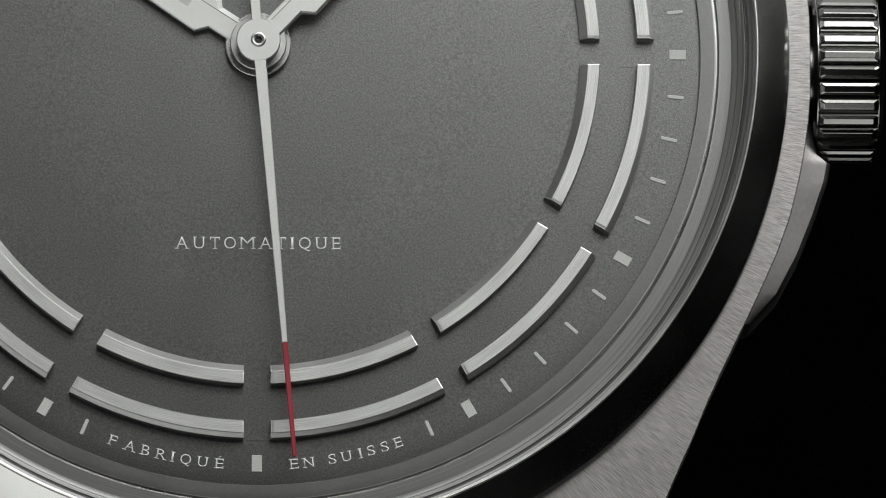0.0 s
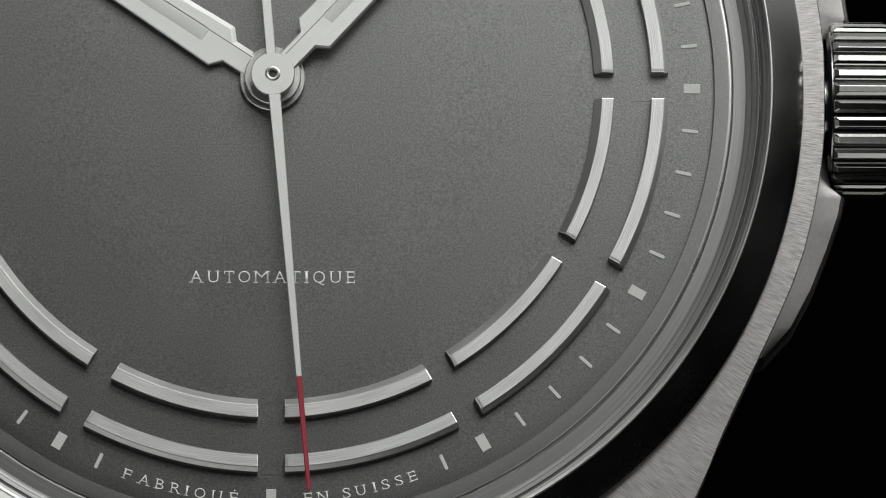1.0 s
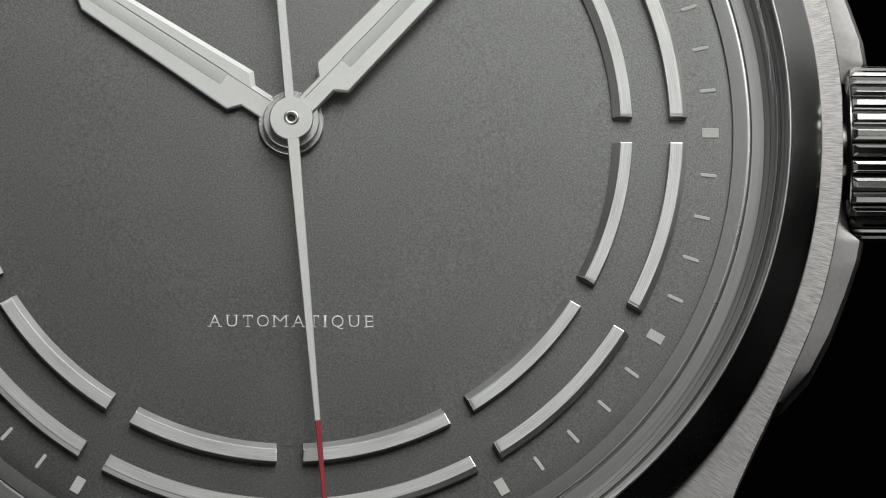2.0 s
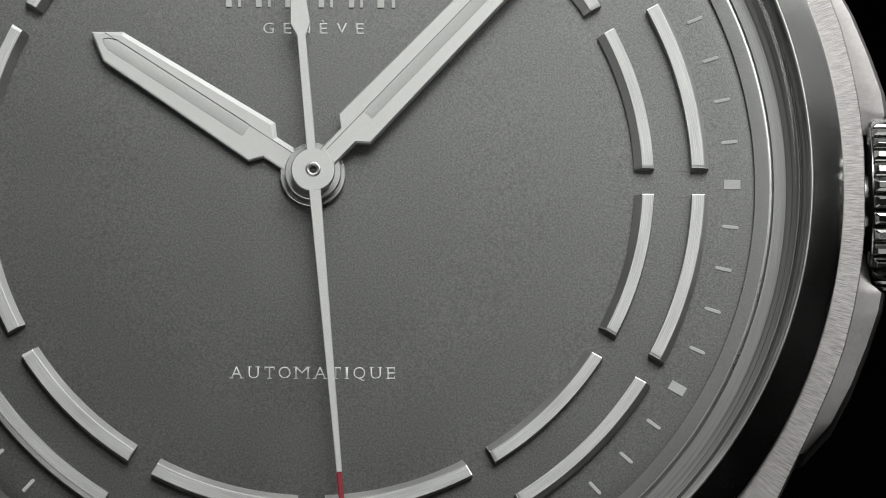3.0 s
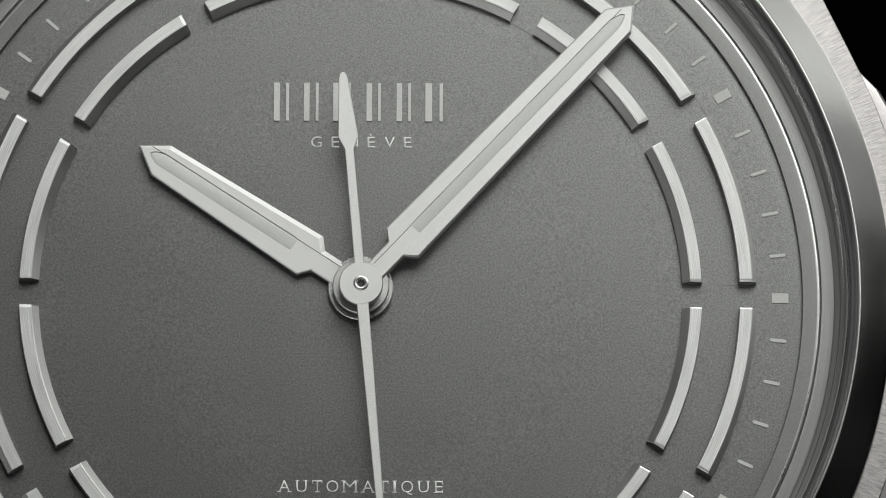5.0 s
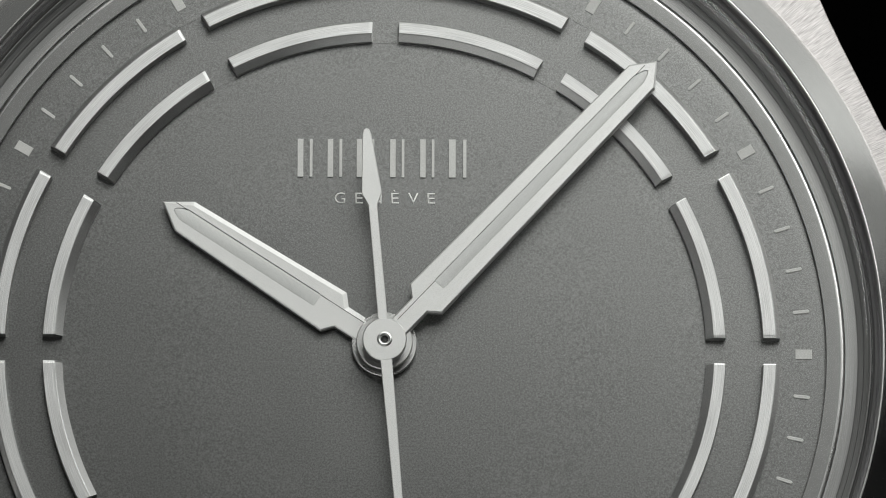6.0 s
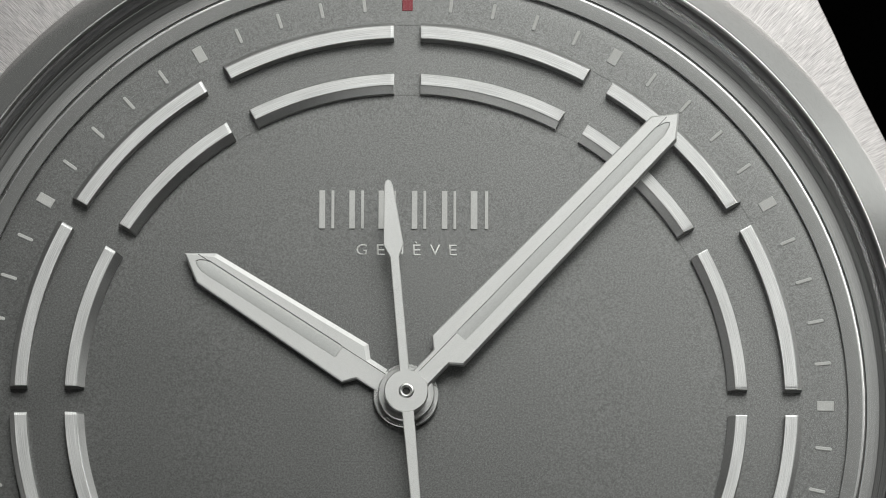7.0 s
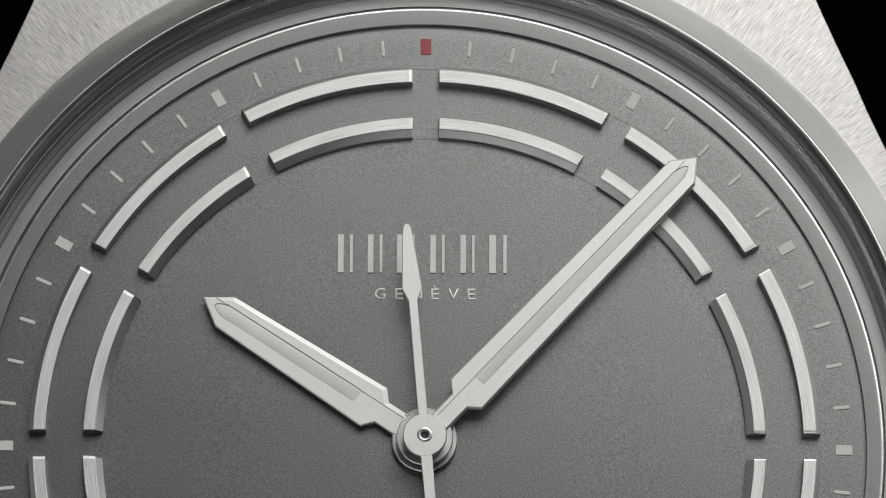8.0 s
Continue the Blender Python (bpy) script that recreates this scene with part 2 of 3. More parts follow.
# ---- the watch ----
watch = new("wristwatch")
watch.location = (0, 0, STAND * MM)
watch.empty_display_size = 0.01
tagged(watch, "round steel wristwatch with grained anthracite dial on a black stand", "wristwatch")


# case: brushed top with a running outline, lugs above and below
RIGHT = [(19.60, 0.0), (19.58, 1.4), (19.50, 2.4), (19.36, 3.4), (19.15, 4.5), (18.80, 5.9), (18.35, 7.15), (17.87, 8.25), (17.38, 9.3),
         (16.87, 10.35), (16.32, 11.5), (15.82, 12.6), (15.38, 13.7), (14.88, 14.8), (14.19, 16.4), (13.46, 18.2), (12.95, 20.0), (12.4, 21.4),
         (11.6, 22.0), (9.9, 21.9), (9.2, 20.9), (8.6, 19.6), (5.0, 19.55), (0.0, 19.5)]


def case_outline():
    q1 = RIGHT                                             # 3 o'clock up to 12
    q2 = [(-x, y) for x, y in RIGHT[::-1]][1:]             # on to 9
    low = [(x, -y) for x, y in (q1 + q2)[::-1]][1:-1]      # back along 6
    return q1 + q2 + low


def top_z(x, y):
    """Height of the case's brushed top: a shallow cone, falling outwards to the lug ends."""
    return -0.25 - 0.045 * max(0.0, math.hypot(x, y) - 18.55)


def ray_to(outline, a):
    d, best = Vector((math.cos(a), math.sin(a))), 0.0
    n = len(outline)
    for i in range(n):
        p, q = Vector(outline[i]), Vector(outline[(i + 1) % n])
        e = q - p
        den = d.x * e.y - d.y * e.x
        if abs(den) < 1e-9:
            continue
        t = (p.x * e.y - p.y * e.x) / den
        s = (p.x * d.y - p.y * d.x) / den
        if t > 0 and -1e-6 <= s <= 1 + 1e-6:
            best = max(best, t)
    return best


def build_case():
    line = case_outline()
    steps = 480
    top, flank = bmesh.new(), bmesh.new()
    rows_top, rows_side = [], []
    for k in range(steps):
        a = 2 * math.pi * k / steps
        c, s = math.cos(a), math.sin(a)
        r1 = ray_to(line, a)
        r0 = 18.55
        row = []
        for i in range(5):
            r = r0 + (r1 - 0.03 - r0) * i / 4
            row.append((r * c, r * s, top_z(r * c, r * s)))
        z = top_z(r1 * c, r1 * s)
        row.append((r1 * c, r1 * s, z - 0.03))
        rows_top.append([top.verts.new(p) for p in row])
        r2 = max(1.0, r1 - 0.10)
        side = [(r1, z - 0.03), (r1 - 0.02, z - 0.16), (r2, z - 0.22), (r2 + 0.05, -1.2), (r2 + 0.02, -3.6), (r2 - 0.5, -4.6), (r2 - 2.2, -5.5), (r2 - 3.4, -6.2), (2.0, -6.2)]
        rows_side.append([flank.verts.new((r * c, r * s, zz)) for r, zz in side])
    for bm, rows in ((top, rows_top), (flank, rows_side)):
        for k in range(steps):
            p, q = rows[k], rows[(k + 1) % steps]
            for i in range(len(p) - 1):
                bm.faces.new((p[i], q[i], q[i + 1], p[i + 1]))
    flank.faces.new([r[-1] for r in rows_side][::-1])
    body = part("case", finish(flank), SIDE, watch, "steel case middle with dark flanks")
    part("case_top", finish(top), CASE, body, "radially brushed steel case top with lugs")
    return body


case = build_case()


def build_guard(sign, label):
    """The shoulder beside the crown, lower than the case top."""
    inner = [(19.42, 1.95), (19.36, 2.7), (19.30, 3.4), (19.05, 4.5), (18.62, 5.8), (18.12, 7.05), (17.55, 8.4), (17.20, 9.35)]
    if sign > 0:
        outer = [(19.75, 2.35), (20.22, 2.60), (20.58, 3.05), (20.46, 3.9), (19.98, 5.3), (19.38, 6.8), (18.60, 8.25), (17.60, 9.25)]
    else:
        outer = [(19.72, 2.05), (19.93, 3.15), (20.36, 3.45), (20.24, 4.1), (19.80, 5.4), (19.24, 6.8), (18.50, 8.2), (17.45, 9.35)]
    bm = bmesh.new()
    n = 42

    def along(pts, u):
        k = u * (len(pts) - 1)
        i = min(int(k), len(pts) - 2)
        return Vector(pts[i]).lerp(Vector(pts[i + 1]), k - i)

    rows = []
    for i in range(n + 1):
        u = i / n
        a, b = along(inner, u), along(outer, u)
        pts = [(a, -1.95), (a.lerp(b, 0.5), -1.98), (a.lerp(b, 0.90), -2.06), (b, -2.16), (b + (b - a).normalized() * 0.06, -2.4), (b + (b - a).normalized() * 0.02, -4.2), (a, -4.6)]
        rows.append([bm.verts.new((p.x, sign * p.y, z)) for p, z in pts])
    for p, q in zip(rows, rows[1:]):
        for i in range(len(p) - 1):
            bm.faces.new((p[i], q[i], q[i + 1], p[i + 1]))
    bm.faces.new(rows[0])
    bm.faces.new(rows[-1])
    return part("crown_guard", finish(bm, split=28), GUARD, case, label)


GUARD = satin("fine_brushed_guard", (0.27, 0.258, 0.258), 0.38, 1.0, 7.0, 0.003, 0.10)
build_guard(-1, "satin steel crown guard below the crown")
build_guard(1, "satin steel crown guard above the crown")

# bezel: a mirror-polished sloping ring with a bright inner edge
bezel = part("bezel", finish(lathe([(17.66, 0.6), (17.665, 1.20), (17.95, 0.955), (18.25, 0.675), (18.55, 0.39), (18.79, 0.15), (18.83, 0.09), (18.84, 0.0), (18.84, -0.5)]), split=60),
             MIRROR, watch, "mirror-polished steel bezel ring")
part("bezel_lip", finish(lathe([(17.545, 0.7)] + [(17.61 - 0.065 * math.cos(radians(a)), 1.15 + 0.065 * math.sin(radians(a))) for a in range(0, 181, 15)] + [(17.675, 0.9)]), split=70),
     LIP, bezel, "bright rounded inner edge")

# rings between dial and bezel, their steps shaped to stand for bands refracted in the crystal's edge
def bead(r, z, radius, a0, a1, step=15):
    """Part of a round bead's section, from a0 to a1 degrees over the inner horizon."""
    return [(r - radius * math.cos(radians(a)), z + radius * math.sin(radians(a))) for a in range(a0, a1 + 1, step)]


part("flange_ring", finish(lathe([(15.67, -0.45), (15.66, -0.035), (15.675, -0.018), (15.90, -0.020), (16.10, -0.023), (16.18, -0.027), (16.19, -0.12)]), split=12), GREY_RING, watch, "grey satin flange ring round the dial")
part("inner_rim", finish(lathe([(16.192, -0.10)] + bead(16.18, -0.222, 0.20, 87, 141, 6) + [(16.345, -0.13)]), split=70), RIM, watch, "polished steel bead of the inner rim")
part("crystal_seat", finish(lathe([(16.33, -0.12), (16.34, -0.035), (16.50, -0.055), (16.64, -0.075), (16.77, -0.096), (16.80, -0.03), (16.84, 0.01), (16.92, 0.05), (16.97, 0.07), (16.985, 0.05), (17.00, 0.12), (17.08, 0.16), (17.16, 0.21), (17.17, 0.56)] + bead(17.20, 0.56, 0.03, 0, 180, 30) + [(17.235, 0.5)]), split=26), FLANGE, watch, "circular-brushed crystal seat")
part("gasket", finish(lathe([(17.22, 0.48), (17.24, 0.56), (17.27, 0.62), (17.31, 0.66), (17.345, 0.68), (17.36, 0.62)])), RUBBER, watch, "thin dark crystal gasket")
part("crystal_edge", finish(lathe([(17.335, 0.60), (17.345, 0.76), (17.36, 0.79), (17.43, 0.83), (17.445, 0.815), (17.46, 0.85), (17.50, 0.865), (17.545, 0.87), (17.555, 0.80)]), split=30), EDGE, watch, "dull grey ground edge of the crystal")


def build_crystal():
    """Slightly domed sapphire over the dial."""
    prof = [(0.02, 1.95)] + [(r, 1.95 - 0.0006 * r * r) for r in (2, 4, 6, 8, 10, 12, 13.5, 15.0, 16.2, 16.9)] + [(17.1, 1.72), (17.3, 1.58), (17.45, 1.38), (17.5, 1.15)]
    ob = part("crystal", finish(lathe(prof, 160), split=80), GLASS, watch, "clear domed sapphire crystal")
    ob.visible_shadow = False
    return ob


build_crystal()


# ---- dial ----
def sag(r):
    """The dial's dome and rim roll-off, shaped to grade its light and darken its rim: its drop at a radius."""
    return -0.20 * (r / 15.59) ** 2 - 0.025 * max(0.0, r - 15.05) ** 2


def build_dial():
    radii = [0.4] + [0.94 * k for k in range(1, 17)] + [15.17 + 0.07 * k for k in range(8)]
    bm = lathe([(r, sag(r)) for r in radii] + [(radii[-1], -0.6), (0.4, -0.6)], 256, closed=True)
    return part("dial", finish(bm), DIAL, watch, "grained matt anthracite dial with printed minute track")


dial = build_dial()
GAP = 0.47            # half the gap between neighbouring bars


def build_bar(section, steps=22):
    """An index bar from 12 to 1 o'clock: the section swept round, its ends parallel to the hour lines."""
    bm = bmesh.new()
    rows = []
    stops = [0.0, 0.004] + [i / steps for i in range(1, steps)] + [0.980, 0.992, 1.0]
    for u in stops:
        row = []
        for r, z in section:
            a0 = math.asin(GAP / r)
            a1 = radians(30) - a0
            a = a0 + (a1 - a0) * u
            z = min(z, 0.294) if u in (0.0, 1.0) else z
            if u > 0.99:                                   # the sawn end is a little ragged
                a += random.uniform(-0.0022, 0.0008)
                z = max(-0.30, z + random.uniform(-0.012, 0.003) * (z > 0.05))
            row.append(bm.verts.new((r * math.sin(a), r * math.cos(a), z)))
        rows.append(row)
    n = len(section)
    for p, q in zip(rows, rows[1:]):
        for i in range(n):
            j = (i + 1) % n
            f = bm.faces.new((p[i], q[i], q[j], p[j]))
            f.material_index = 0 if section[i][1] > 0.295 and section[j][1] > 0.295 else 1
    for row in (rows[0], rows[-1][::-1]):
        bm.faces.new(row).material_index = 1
    return finish(bm, split=4)


INNER = [(11.40, -0.30), (11.40, 0.10), (11.635, 0.28), (11.67, 0.30), (12.07, 0.30), (12.09, 0.28), (12.10, -0.30)]
OUTER = [(13.40, -0.30), (13.41, 0.28), (13.43, 0.30), (13.85, 0.30), (13.88, 0.285), (14.02, 0.18), (14.02, -0.30)]
for name, section in (("inner_index_bar", INNER), ("outer_index_bar", OUTER)):
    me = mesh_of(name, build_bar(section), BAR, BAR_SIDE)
    for k in range(12):
        ob = part(name, me, None, dial)
        ob.rotation_euler = (0, 0, -radians(30 * k))


def strip(r0, r1, a0, a1, z0, z1, n):
    bm = bmesh.new()
    rows = []
    for i in range(n + 1):
        a = a0 + (a1 - a0) * i / n
        rows.append([bm.verts.new((r * math.sin(a), r * math.cos(a), z)) for r, z in ((r0, z0), (r0, z1), (r1, z1), (r1, z0))])
    for p, q in zip(rows, rows[1:]):
        for i in range(3):
            bm.faces.new((p[i], q[i], q[i + 1], p[i + 1]))
    return bm


# fine step lines that join the bars
for name, r in (("inner_step_line", 11.40), ("outer_step_line", 14.02)):
    part(name, finish(strip(r - 0.012, r + 0.012, 0, 2 * math.pi, sag(r) - 0.01, sag(r) + 0.012, 360)), DIAL, dial)


# hairlines across the gaps, from the inner to the outer bars
hair = mesh_of("gap_hairline", merge(*[solid([(x - 0.007, 12.1), (x + 0.007, 12.1), (x + 0.007, 13.4), (x - 0.007, 13.4)], -0.004, 0.005) for x in (-GAP, GAP)]), DIAL)
for k in range(12):
    ob = part("gap_hairline", hair, None, dial)
    ob.location.z = sag(12.75) * MM
    ob.rotation_euler = (0, 0, -radians(30 * k))


def build_block(width, length, radius):
    w, l = width / 2, length / 2
    return finish(solid([(-w, radius - l), (w, radius - l), (w, radius + l), (-w, radius + l)], -0.01, 0.04, 0.015, 0.015), split=20)


def build_tick(width, length, radius):
    w, l, c = width / 2, length / 2, width * 0.3
    pts = [(-w + c, radius - l), (w - c, radius - l), (w, radius - l + c), (w, radius + l - c), (w - c, radius + l), (-w + c, radius + l), (-w, radius + l - c), (-w, radius - l + c)]
    return finish(solid(pts, -0.01, 0.04, 0.02, 0.02), split=20)


RADIUS = 14.86
block_mesh = mesh_of("hour_block", build_block(0.36, 0.60, RADIUS), PRINT)
red_mesh = mesh_of("hour_block", build_block(0.38, 0.60, RADIUS), RED)
tick_mesh = mesh_of("minute_tick", build_tick(0.135, 0.60, RADIUS), PRINT)
for k in range(60):
    if k in (27, 28, 29, 31, 32, 33):
        continue
    if k == 0:
        ob = part("hour_block", red_mesh, None, dial, "dark red hour block at twelve")
    elif k % 5 == 0:
        ob = part("hour_block", block_mesh, None, dial)
    else:
        ob = part("minute_tick", tick_mesh, None, dial)
    ob.rotation_euler = (0, 0, -radians(6 * k))
    ob.location.z = sag(RADIUS) * MM


# ---- writing on the dial ----
def glyphs(text, thin=0.0):
    """The text as a flat mesh in the built-in font, its strokes thinned, with its bounds."""
    cu = bpy.data.curves.new("lettering", "FONT")
    cu.body, cu.size, cu.resolution_u, cu.offset = text, 1.0, 3, -thin
    ob = bpy.data.objects.new("lettering", cu)
    scene.collection.objects.link(ob)
    me = bpy.data.meshes.new_from_object(ob.evaluated_get(bpy.context.evaluated_depsgraph_get()))
    bpy.data.objects.remove(ob)
    bm = bmesh.new()
    bm.from_mesh(me)
    bpy.data.meshes.remove(me)
    xs = [v.co.x for v in bm.verts]
    return bm, min(xs), max(xs)


CAP = max(v.co.y for v in glyphs("E")[0].verts)


# feet and tips of the roman letters: x and y as shares of width and height; F: a level foot, D and U: a tip down or up
SERIFS = {
    "A": ((-0.46, 0, "F"), (0.46, 0, "F")), "U": ((-0.40, 1, "F"), (0.40, 1, "F")), "T": ((0, 0, "F"), (-0.48, 1, "D"), (0.48, 1, "D")),
    "M": ((-0.44, 0, "F"), (0.44, 0, "F"), (-0.48, 1, "F"), (0.48, 1, "F")), "I": ((0, 0, "F"), (0, 1, "F")),
    "E": ((-0.40, 0, "F"), (-0.40, 1, "F"), (0.46, 0, "U"), (0.42, 1, "D")), "É": ((-0.40, 0, "F"), (-0.40, 1, "F"), (0.46, 0, "U"), (0.42, 1, "D")),
    "F": ((-0.38, 0, "F"), (-0.38, 1, "F"), (0.46, 1, "D")), "B": ((-0.42, 0, "F"), (-0.42, 1, "F")), "R": ((-0.42, 0, "F"), (-0.42, 1, "F"), (0.50, 0, "F")),
    "N": ((-0.42, 0, "F"), (-0.46, 1, "F"), (0.42, 1, "F")), "S": ((0.40, 0.93, "D"), (-0.44, 0.07, "U")),
}


def serif(ch, width, height, thick):
    made = []
    t, w = 0.024, 0.075
    for x, y, kind in SERIFS.get(ch, ()):
        x, y = x * width, y * height
        if kind == "F":
            y = y if y == 0 else y - t
            box = (x - w, y, x + w, y + t)
        else:
            l = 0.26 * height
            box = (x - t / 2, y - l, x + t / 2, y) if kind == "D" else (x - t / 2, y, x + t / 2, y + l)
        a, b, c, d = box
        made.append(solid([(a, b), (c, b), (c, d), (a, d)], -0.005, thick + 0.0055))
    return made


def letter(ch, width, height, thick=0.02, roman=True):
    """One letter, its foot at the origin and centred, made proud of the dial."""
    bm, x0, x1 = glyphs(ch, 0.011 if roman else 0.003)
    for v in bm.verts:
        v.co = ((v.co.x - (x0 + x1) / 2) / (x1 - x0) * width, v.co.y / CAP * height, 0.004)
    made = bmesh.ops.extrude_face_region(bm, geom=bm.faces[:])
    for v in made["geom"]:
        if isinstance(v, bmesh.types.BMVert):
            v.co.z += thick
    return merge(bm, *serif(ch, width, height, thick)) if roman else bm


def straight_line(name, letters, y, height, roman=True):
    """letters: (character, middle, width)."""
    made = []
    for ch, x, w in letters:
        bm = letter(ch, w, height, roman=roman)
        bmesh.ops.translate(bm, verts=bm.verts, vec=(x, y, sag(y)))
        made.append(bm)
    return part(name, merge(*made), LETTER, dial)


def curved_line(name, letters, radius, height):
    """letters: (character, degrees from 6 o'clock towards 3, width)."""
    made = []
    for ch, a, w in letters:
        bm = letter(ch, w, height)
        bmesh.ops.translate(bm, verts=bm.verts, vec=(0, -radius, sag(radius)))
        bmesh.ops.rotate(bm, verts=bm.verts, cent=(0, 0, 0), matrix=Matrix.Rotation(radians(a), 3, "Z"))
        made.append(bm)
    return part(name, merge(*made), LETTER, dial)


straight_line("inscription", [("A", -2.66, 0.40), ("U", -2.06, 0.36), ("T", -1.50, 0.34), ("O", -0.97, 0.42), ("M", -0.36, 0.48), ("A", 0.28, 0.40),
                              ("T", 0.83, 0.34), ("I", 1.22, 0.08), ("Q", 1.66, 0.42), ("U", 2.24, 0.36), ("E", 2.78, 0.28)], -7.17, 0.43)
curved_line("inscription", [("F", -19.7, 0.26), ("A", -17.3, 0.36), ("B", -15.1, 0.28), ("R", -12.95, 0.32), ("I", -11.4, 0.07), ("Q", -9.6, 0.38), ("U", -7.3, 0.32), ("É", -5.0, 0.28)], 15.10, 0.36)
curved_line("inscription", [("E", 5.05, 0.28), ("N", 7.0, 0.34), ("S", 10.2, 0.27), ("U", 12.15, 0.32), ("I", 14.05, 0.07), ("S", 15.55, 0.27), ("S", 17.45, 0.27), ("E", 19.4, 0.27)], 15.10, 0.36)
straight_line("inscription", [("G", -1.60, 0.38), ("E", -0.92, 0.28), ("N", -0.28, 0.33), ("È", 0.36, 0.28), ("V", 1.01, 0.36), ("E", 1.65, 0.28)], 5.42, 0.40, roman=False)


def build_mark():
    """The maker's mark as plain upright bars, a broad and a thin one for each of its six signs."""
    made = []
    for x0, x1 in ((-3.22, -2.36), (-2.15, -1.31), (-1.13, -0.12), (0.08, 0.90), (1.15, 1.97), (2.15, 3.16)):
        w = x1 - x0
        for a, b in ((x0 + 0.12 * w, x0 + 0.36 * w), (x0 + 0.62 * w, x0 + 0.74 * w)):
            made.append(solid([(a, 6.39), (b, 6.39), (b, 7.80), (a, 7.80)], -0.01, 0.024, 0.008, 0.008))
    return part("maker_mark", merge(*made), MARK, dial)


build_mark()


# ---- pointers ----
def frame_plate(outer, slot, z0, z1, bevel, drop, depth, right):
    """A plate with a sunk slot; its top is bevelled broadly on one side and finely on the other."""
    bm = bmesh.new()
    broad = [x * right > 0.01 for x, _ in outer]
    top = [p if b else q for b, p, q in zip(broad, inset(outer, bevel), inset(outer, 0.045))]
    edge = [z1 - (drop if b else 0.03) for b in broad]
    loops = [[bm.verts.new((*p, z0)) for p in outer], [bm.verts.new((*p, z)) for p, z in zip(outer, edge)], [bm.verts.new((*p, z1)) for p in top]]
    for a, b in zip(loops, loops[1:]):
        for i in range(len(a)):
            j = (i + 1) % len(a)
            bm.faces.new((a[i], a[j], b[j], b[i]))
    bm.faces.new(loops[0][::-1])
    rim = [bm.verts.new((*p, z1)) for p in slot]
    well = [bm.verts.new((*p, z1 - depth)) for p in slot]
    for i in range(len(slot)):
        j = (i + 1) % len(slot)
        bm.faces.new((rim[i], rim[j], well[j], well[i]))
    edges = [bm.edges.get((l[i], l[(i + 1) % len(l)])) for l in (loops[-1], rim) for i in range(len(l))]
    bmesh.ops.triangle_fill(bm, use_beauty=True, use_dissolve=False, edges=edges)
    return bm


def sword(tip, shoulder, half_far, half_near, root, notch, neck, start):
    """Plan of a sword-shaped pointer along +y, counter-clockwise."""
    half = [(neck, start), (neck, notch), (half_near, root), (half_far, shoulder)]
    return half + [(0.0, tip)] + [(-x, y) for x, y in half[::-1]]


def slot_of(half0, half1, y0, y1, tip, left=1.0, right=1.0):
    """Plan of a pointer's slot; left and right narrow its two sides."""
    plan = [(-half0 * 0.85, y0), (half0 * 0.85, y0), (half0, y0 + 0.05), (half1, y1), (half1 * 0.45, tip - 0.1), (0.0, tip), (-half1 * 0.45, tip - 0.1), (-half1, y1), (-half0, y0 + 0.05)]
    return [(x * (left if x < 0 else right), y) for x, y in plan]


ARBOR = (0, 0.078 * MM, -0.30 * MM)      # the pointers sit low, a hair above the middle


def build_pointer(name, angle, outline, slot, z0, z1, hub, side, sink, bevel, right, label):
    plate = frame_plate(outline, slot, z0, z1, bevel, bevel * 0.56, 0.05, right)
    collar = lathe([(0.30, z0 - 0.05), (hub - 0.03, z0 - 0.05), (hub - 0.03, z1 - 0.20), (hub, z1 - 0.18), (hub, z1 - 0.075), (hub - 0.03, z1 - 0.04), (0.30, z1 - 0.04)], 128, closed=True)
    ob = part(name, finish(turned(plate, angle), split=8), POINTER, watch, label)
    part("boss", finish(collar, split=22), BOSS, ob, "polished steel boss")
    fill = solid(inset(slot, 0.012), z1 - 0.15, z1 - 0.015, 0.05, 0.02)
    # no groove is cut: thin dark strips stand for the shade in the crease
    part("crease", finish(turned(solid([(side - 0.012, 0.9), (side + 0.012, 0.9), (side + 0.012, slot[0][1]), (side - 0.012, slot[0][1])], z1 - 0.05, z1 + 0.003), angle), split=25), HOLE, ob, "dark strip for the shade in a fine crease")
    top = max(y for _, y in slot)
    part("crease", finish(turned(solid([(side - 0.012, top - 0.42), (side + 0.012, top - 0.42), (side + 0.012, top + 0.06), (side - 0.012, top + 0.06)], z1 - 0.05, z1 + 0.003), angle), split=25), HOLE, ob, "dark strip for the shade in a fine crease")
    part("lume_insert", finish(turned(fill, angle), split=25), LUME, ob, "pale grey luminous insert")
    ob.location = (0, (0.078 + sink * 0.26) * MM, (-0.30 - sink) * MM)
    return ob


build_pointer("hour_hand", -56.75, sword(9.43, 8.50, 0.64, 0.84, 2.15, 1.80, 0.44, 0.3), slot_of(0.27, 0.27, 2.85, 8.55, 8.95, left=0.88), 0.80, 1.05, 1.16, 0.24, 0.36, 0.17, 1,
              "satin steel sword-shaped hour hand")
build_pointer("minute_hand", 43.0, sword(14.20, 13.40, 0.63, 0.79, 2.15, 1.82, 0.39, 0.3), slot_of(0.24, 0.24, 2.83, 13.25, 13.72, right=0.85), 1.14, 1.37, 1.0, -0.21, 0.24, 0.07, 1,
              "satin steel sword-shaped minute hand")


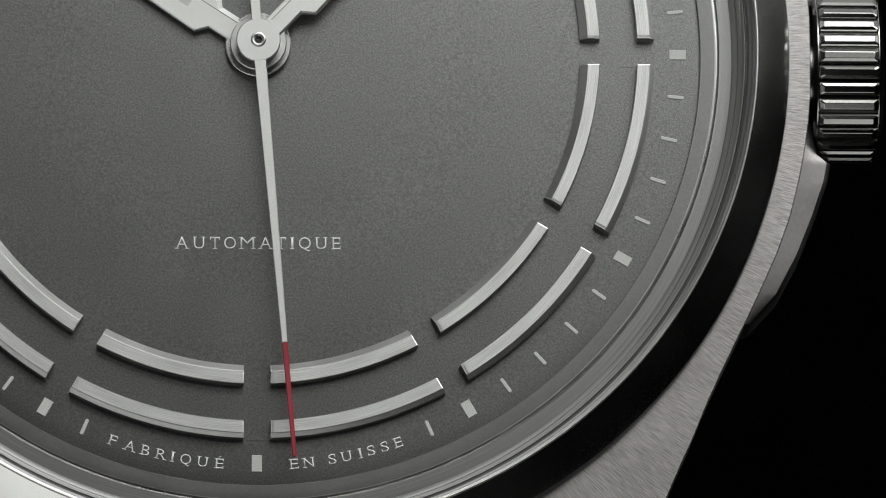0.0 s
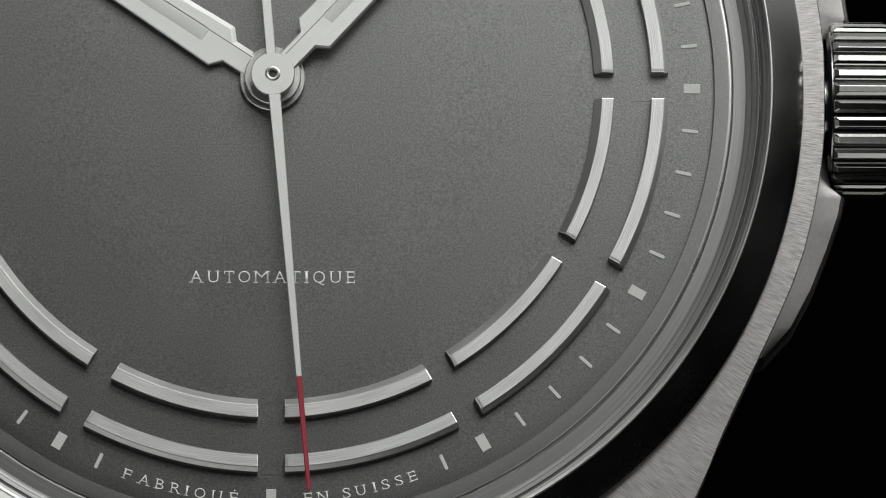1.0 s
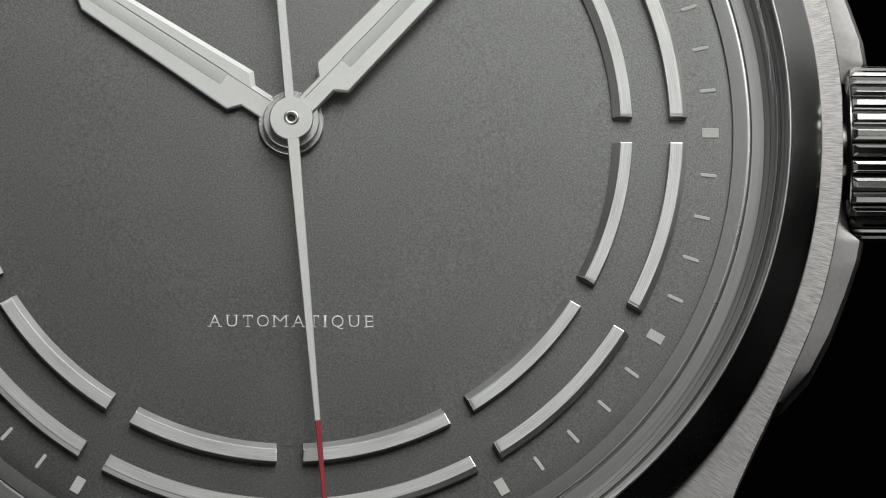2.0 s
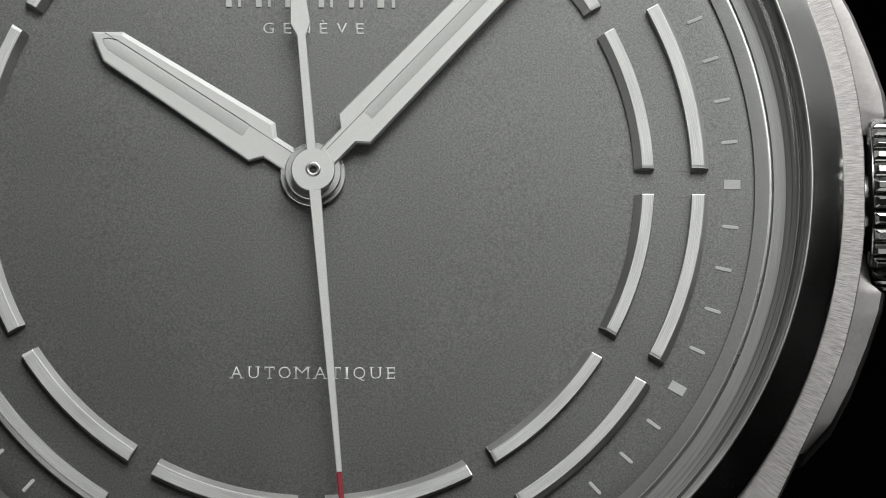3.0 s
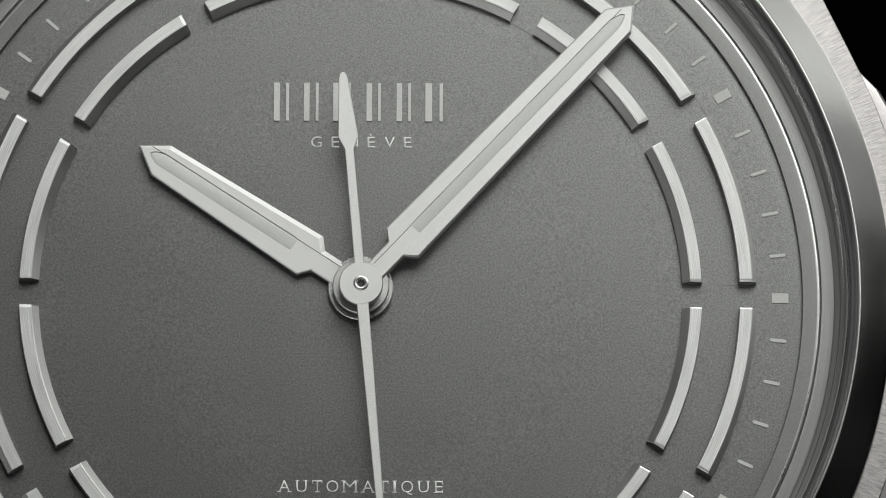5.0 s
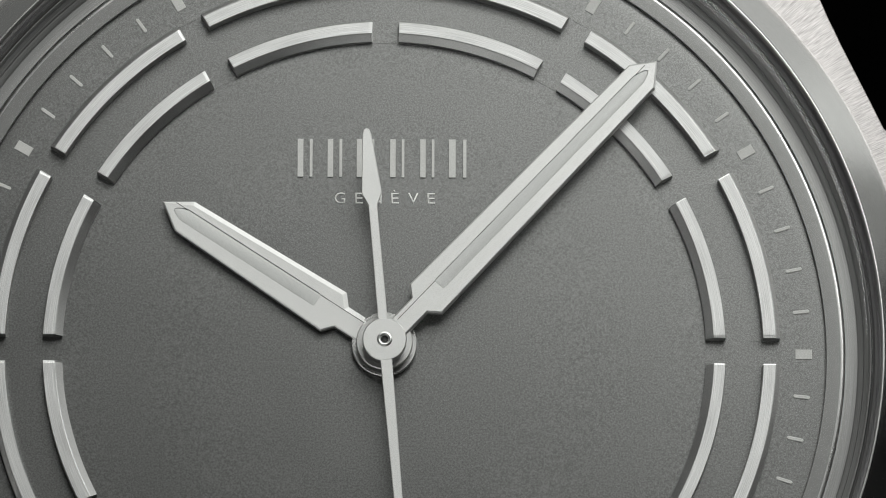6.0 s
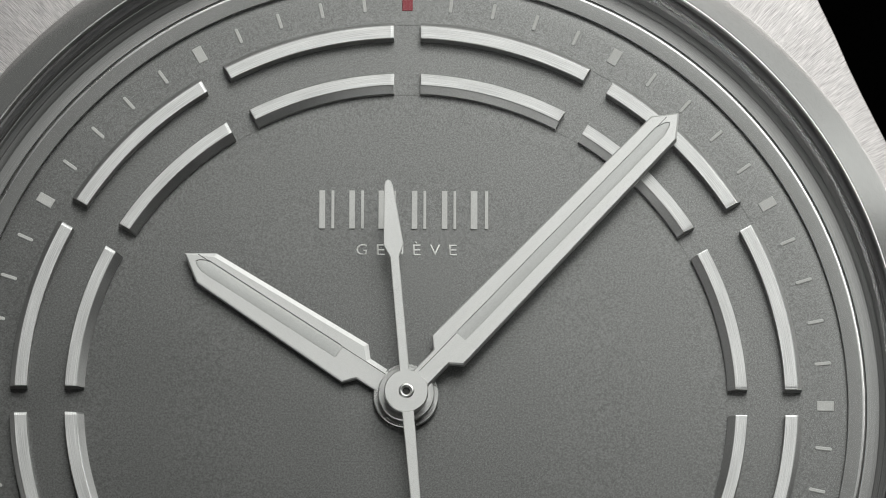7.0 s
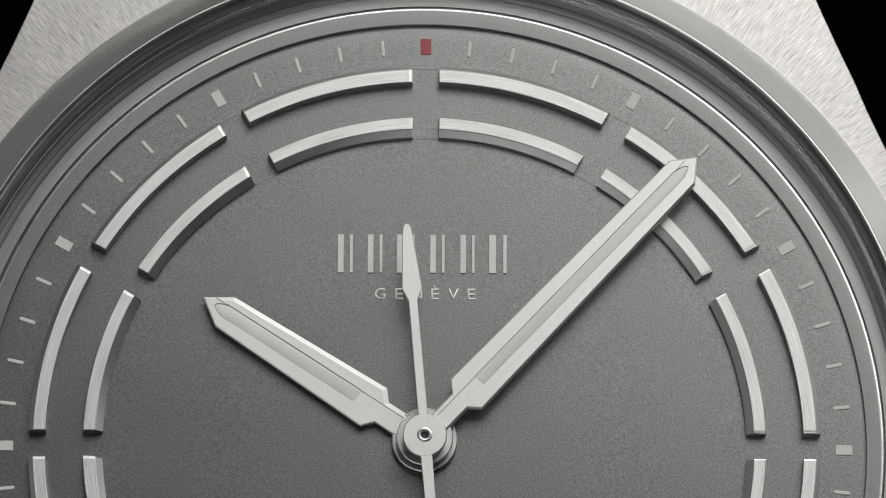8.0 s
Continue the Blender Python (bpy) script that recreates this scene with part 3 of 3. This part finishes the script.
def build_seconds(angle):
    z0, z1 = 1.56, 1.69
    needle = solid([(0.215, 0.5), (0.10, 10.97), (-0.10, 10.97), (-0.215, 0.5)], z0, z1, 0.02, 0.02)
    tail = [(-0.17, -0.5), (-0.16, -4.93), (-0.36, -5.38), (-0.16, -7.55), (-0.10, -7.73), (0.0, -7.78), (0.10, -7.73), (0.16, -7.55), (0.36, -5.38), (0.16, -4.93), (0.17, -0.5)]
    weight = solid(tail, z0, z1, 0.02, 0.02)
    hub = lathe([(0.14, z1 - 0.34), (0.77, z1 - 0.34), (0.78, z1 - 0.02), (0.75, z1 + 0.012), (0.14, z1 + 0.012)], 96, closed=True)
    ob = part("seconds_hand", finish(turned(merge(needle, weight, hub), angle), split=25), POINTER, watch, "slim satin steel seconds hand with a lance-shaped tail")
    tip = solid([(0.10, 10.97), (0.075, 15.0), (0.04, 15.06), (-0.04, 15.06), (-0.075, 15.0), (-0.10, 10.97)], z0 - 0.005, z1 - 0.005, 0.03, 0.03)
    part("red_tip", finish(turned(tip, angle), split=25), RED, ob, "dark red lacquered tip")
    pin = lathe([(0.15, z1 - 0.2), (0.15, z1 + 0.03), (0.18, z1 + 0.06), (0.23, z1 + 0.06), (0.27, z1 + 0.02), (0.27, z1 - 0.2)], 64)
    part("pin", finish(pin, split=60), POLISHED, ob, "polished steel centre pin")
    part("pin_bore", finish(lathe([(0.001, z1 - 0.10), (0.10, z1 - 0.12), (0.16, z1 - 0.05)], 48)), HOLE, ob)
    ob.location = ARBOR
    return ob


build_seconds(175.0)
part("centre_tube", finish(lathe([(0.9, -0.1), (0.9, 0.35), (0.70, 0.42), (0.70, 1.1)], 96)), POLISHED, watch, "polished steel centre tube")


# ---- crown ----
def build_crown():
    axis = REST - 3.05

    def to_axis(bm):
        bmesh.ops.rotate(bm, verts=bm.verts, cent=(0, 0, 0), matrix=Matrix.Rotation(radians(90), 3, "Y"))
        return bm

    core = to_axis(lathe([(1.3, 18.6), (1.3, 19.75), (2.60, 19.76), (2.84, 19.86), (2.84, 22.00), (2.92, 22.02), (2.92, 22.06), (2.80, 22.14), (2.4, 22.22), (1.2, 22.34), (0.02, 22.38)], 112))
    crown = new("crown", mesh_of("crown", finish(core), CROWN, lift=0))
    crown.parent, crown.location = watch, (0, 0, axis * MM)
    tagged(crown, "polished steel fluted crown")
    # one flute: a ridge along x with chamfered edges and ends
    x0, x1, w = 19.90, 22.03, 0.25
    bm = bmesh.new()
    loops = []
    for dx, dy, c, z in ((0, 0, 0.05, 2.80), (0.0, 0.02, 0.05, 3.00), (0.03, 0.05, 0.05, 3.06), (0.17, 0.13, 0.03, 3.13), (0.19, 0.15, 0.02, 3.135)):
        e, f, g = x0 + dx, x1 - dx, w - dy
        plan = [(e + c, -g), (f - c, -g), (f, c - g), (f, g - c), (f - c, g), (e + c, g), (e, g - c), (e, c - g)]
        loops.append([bm.verts.new((*p, z)) for p in plan])
    for a, b in zip(loops, loops[1:]):
        for i in range(len(a)):
            j = (i + 1) % len(a)
            bm.faces.new((a[i], a[j], b[j], b[i]))
    bm.faces.new(loops[-1])
    me = mesh_of("flute", finish(bm, smooth=False), CROWN, lift=0)
    for k in range(32):
        ob = part("flute", me, None, crown)
        ob.rotation_euler = (2 * math.pi * (k + 0.04) / 32, 0, 0)
    return crown


build_crown()
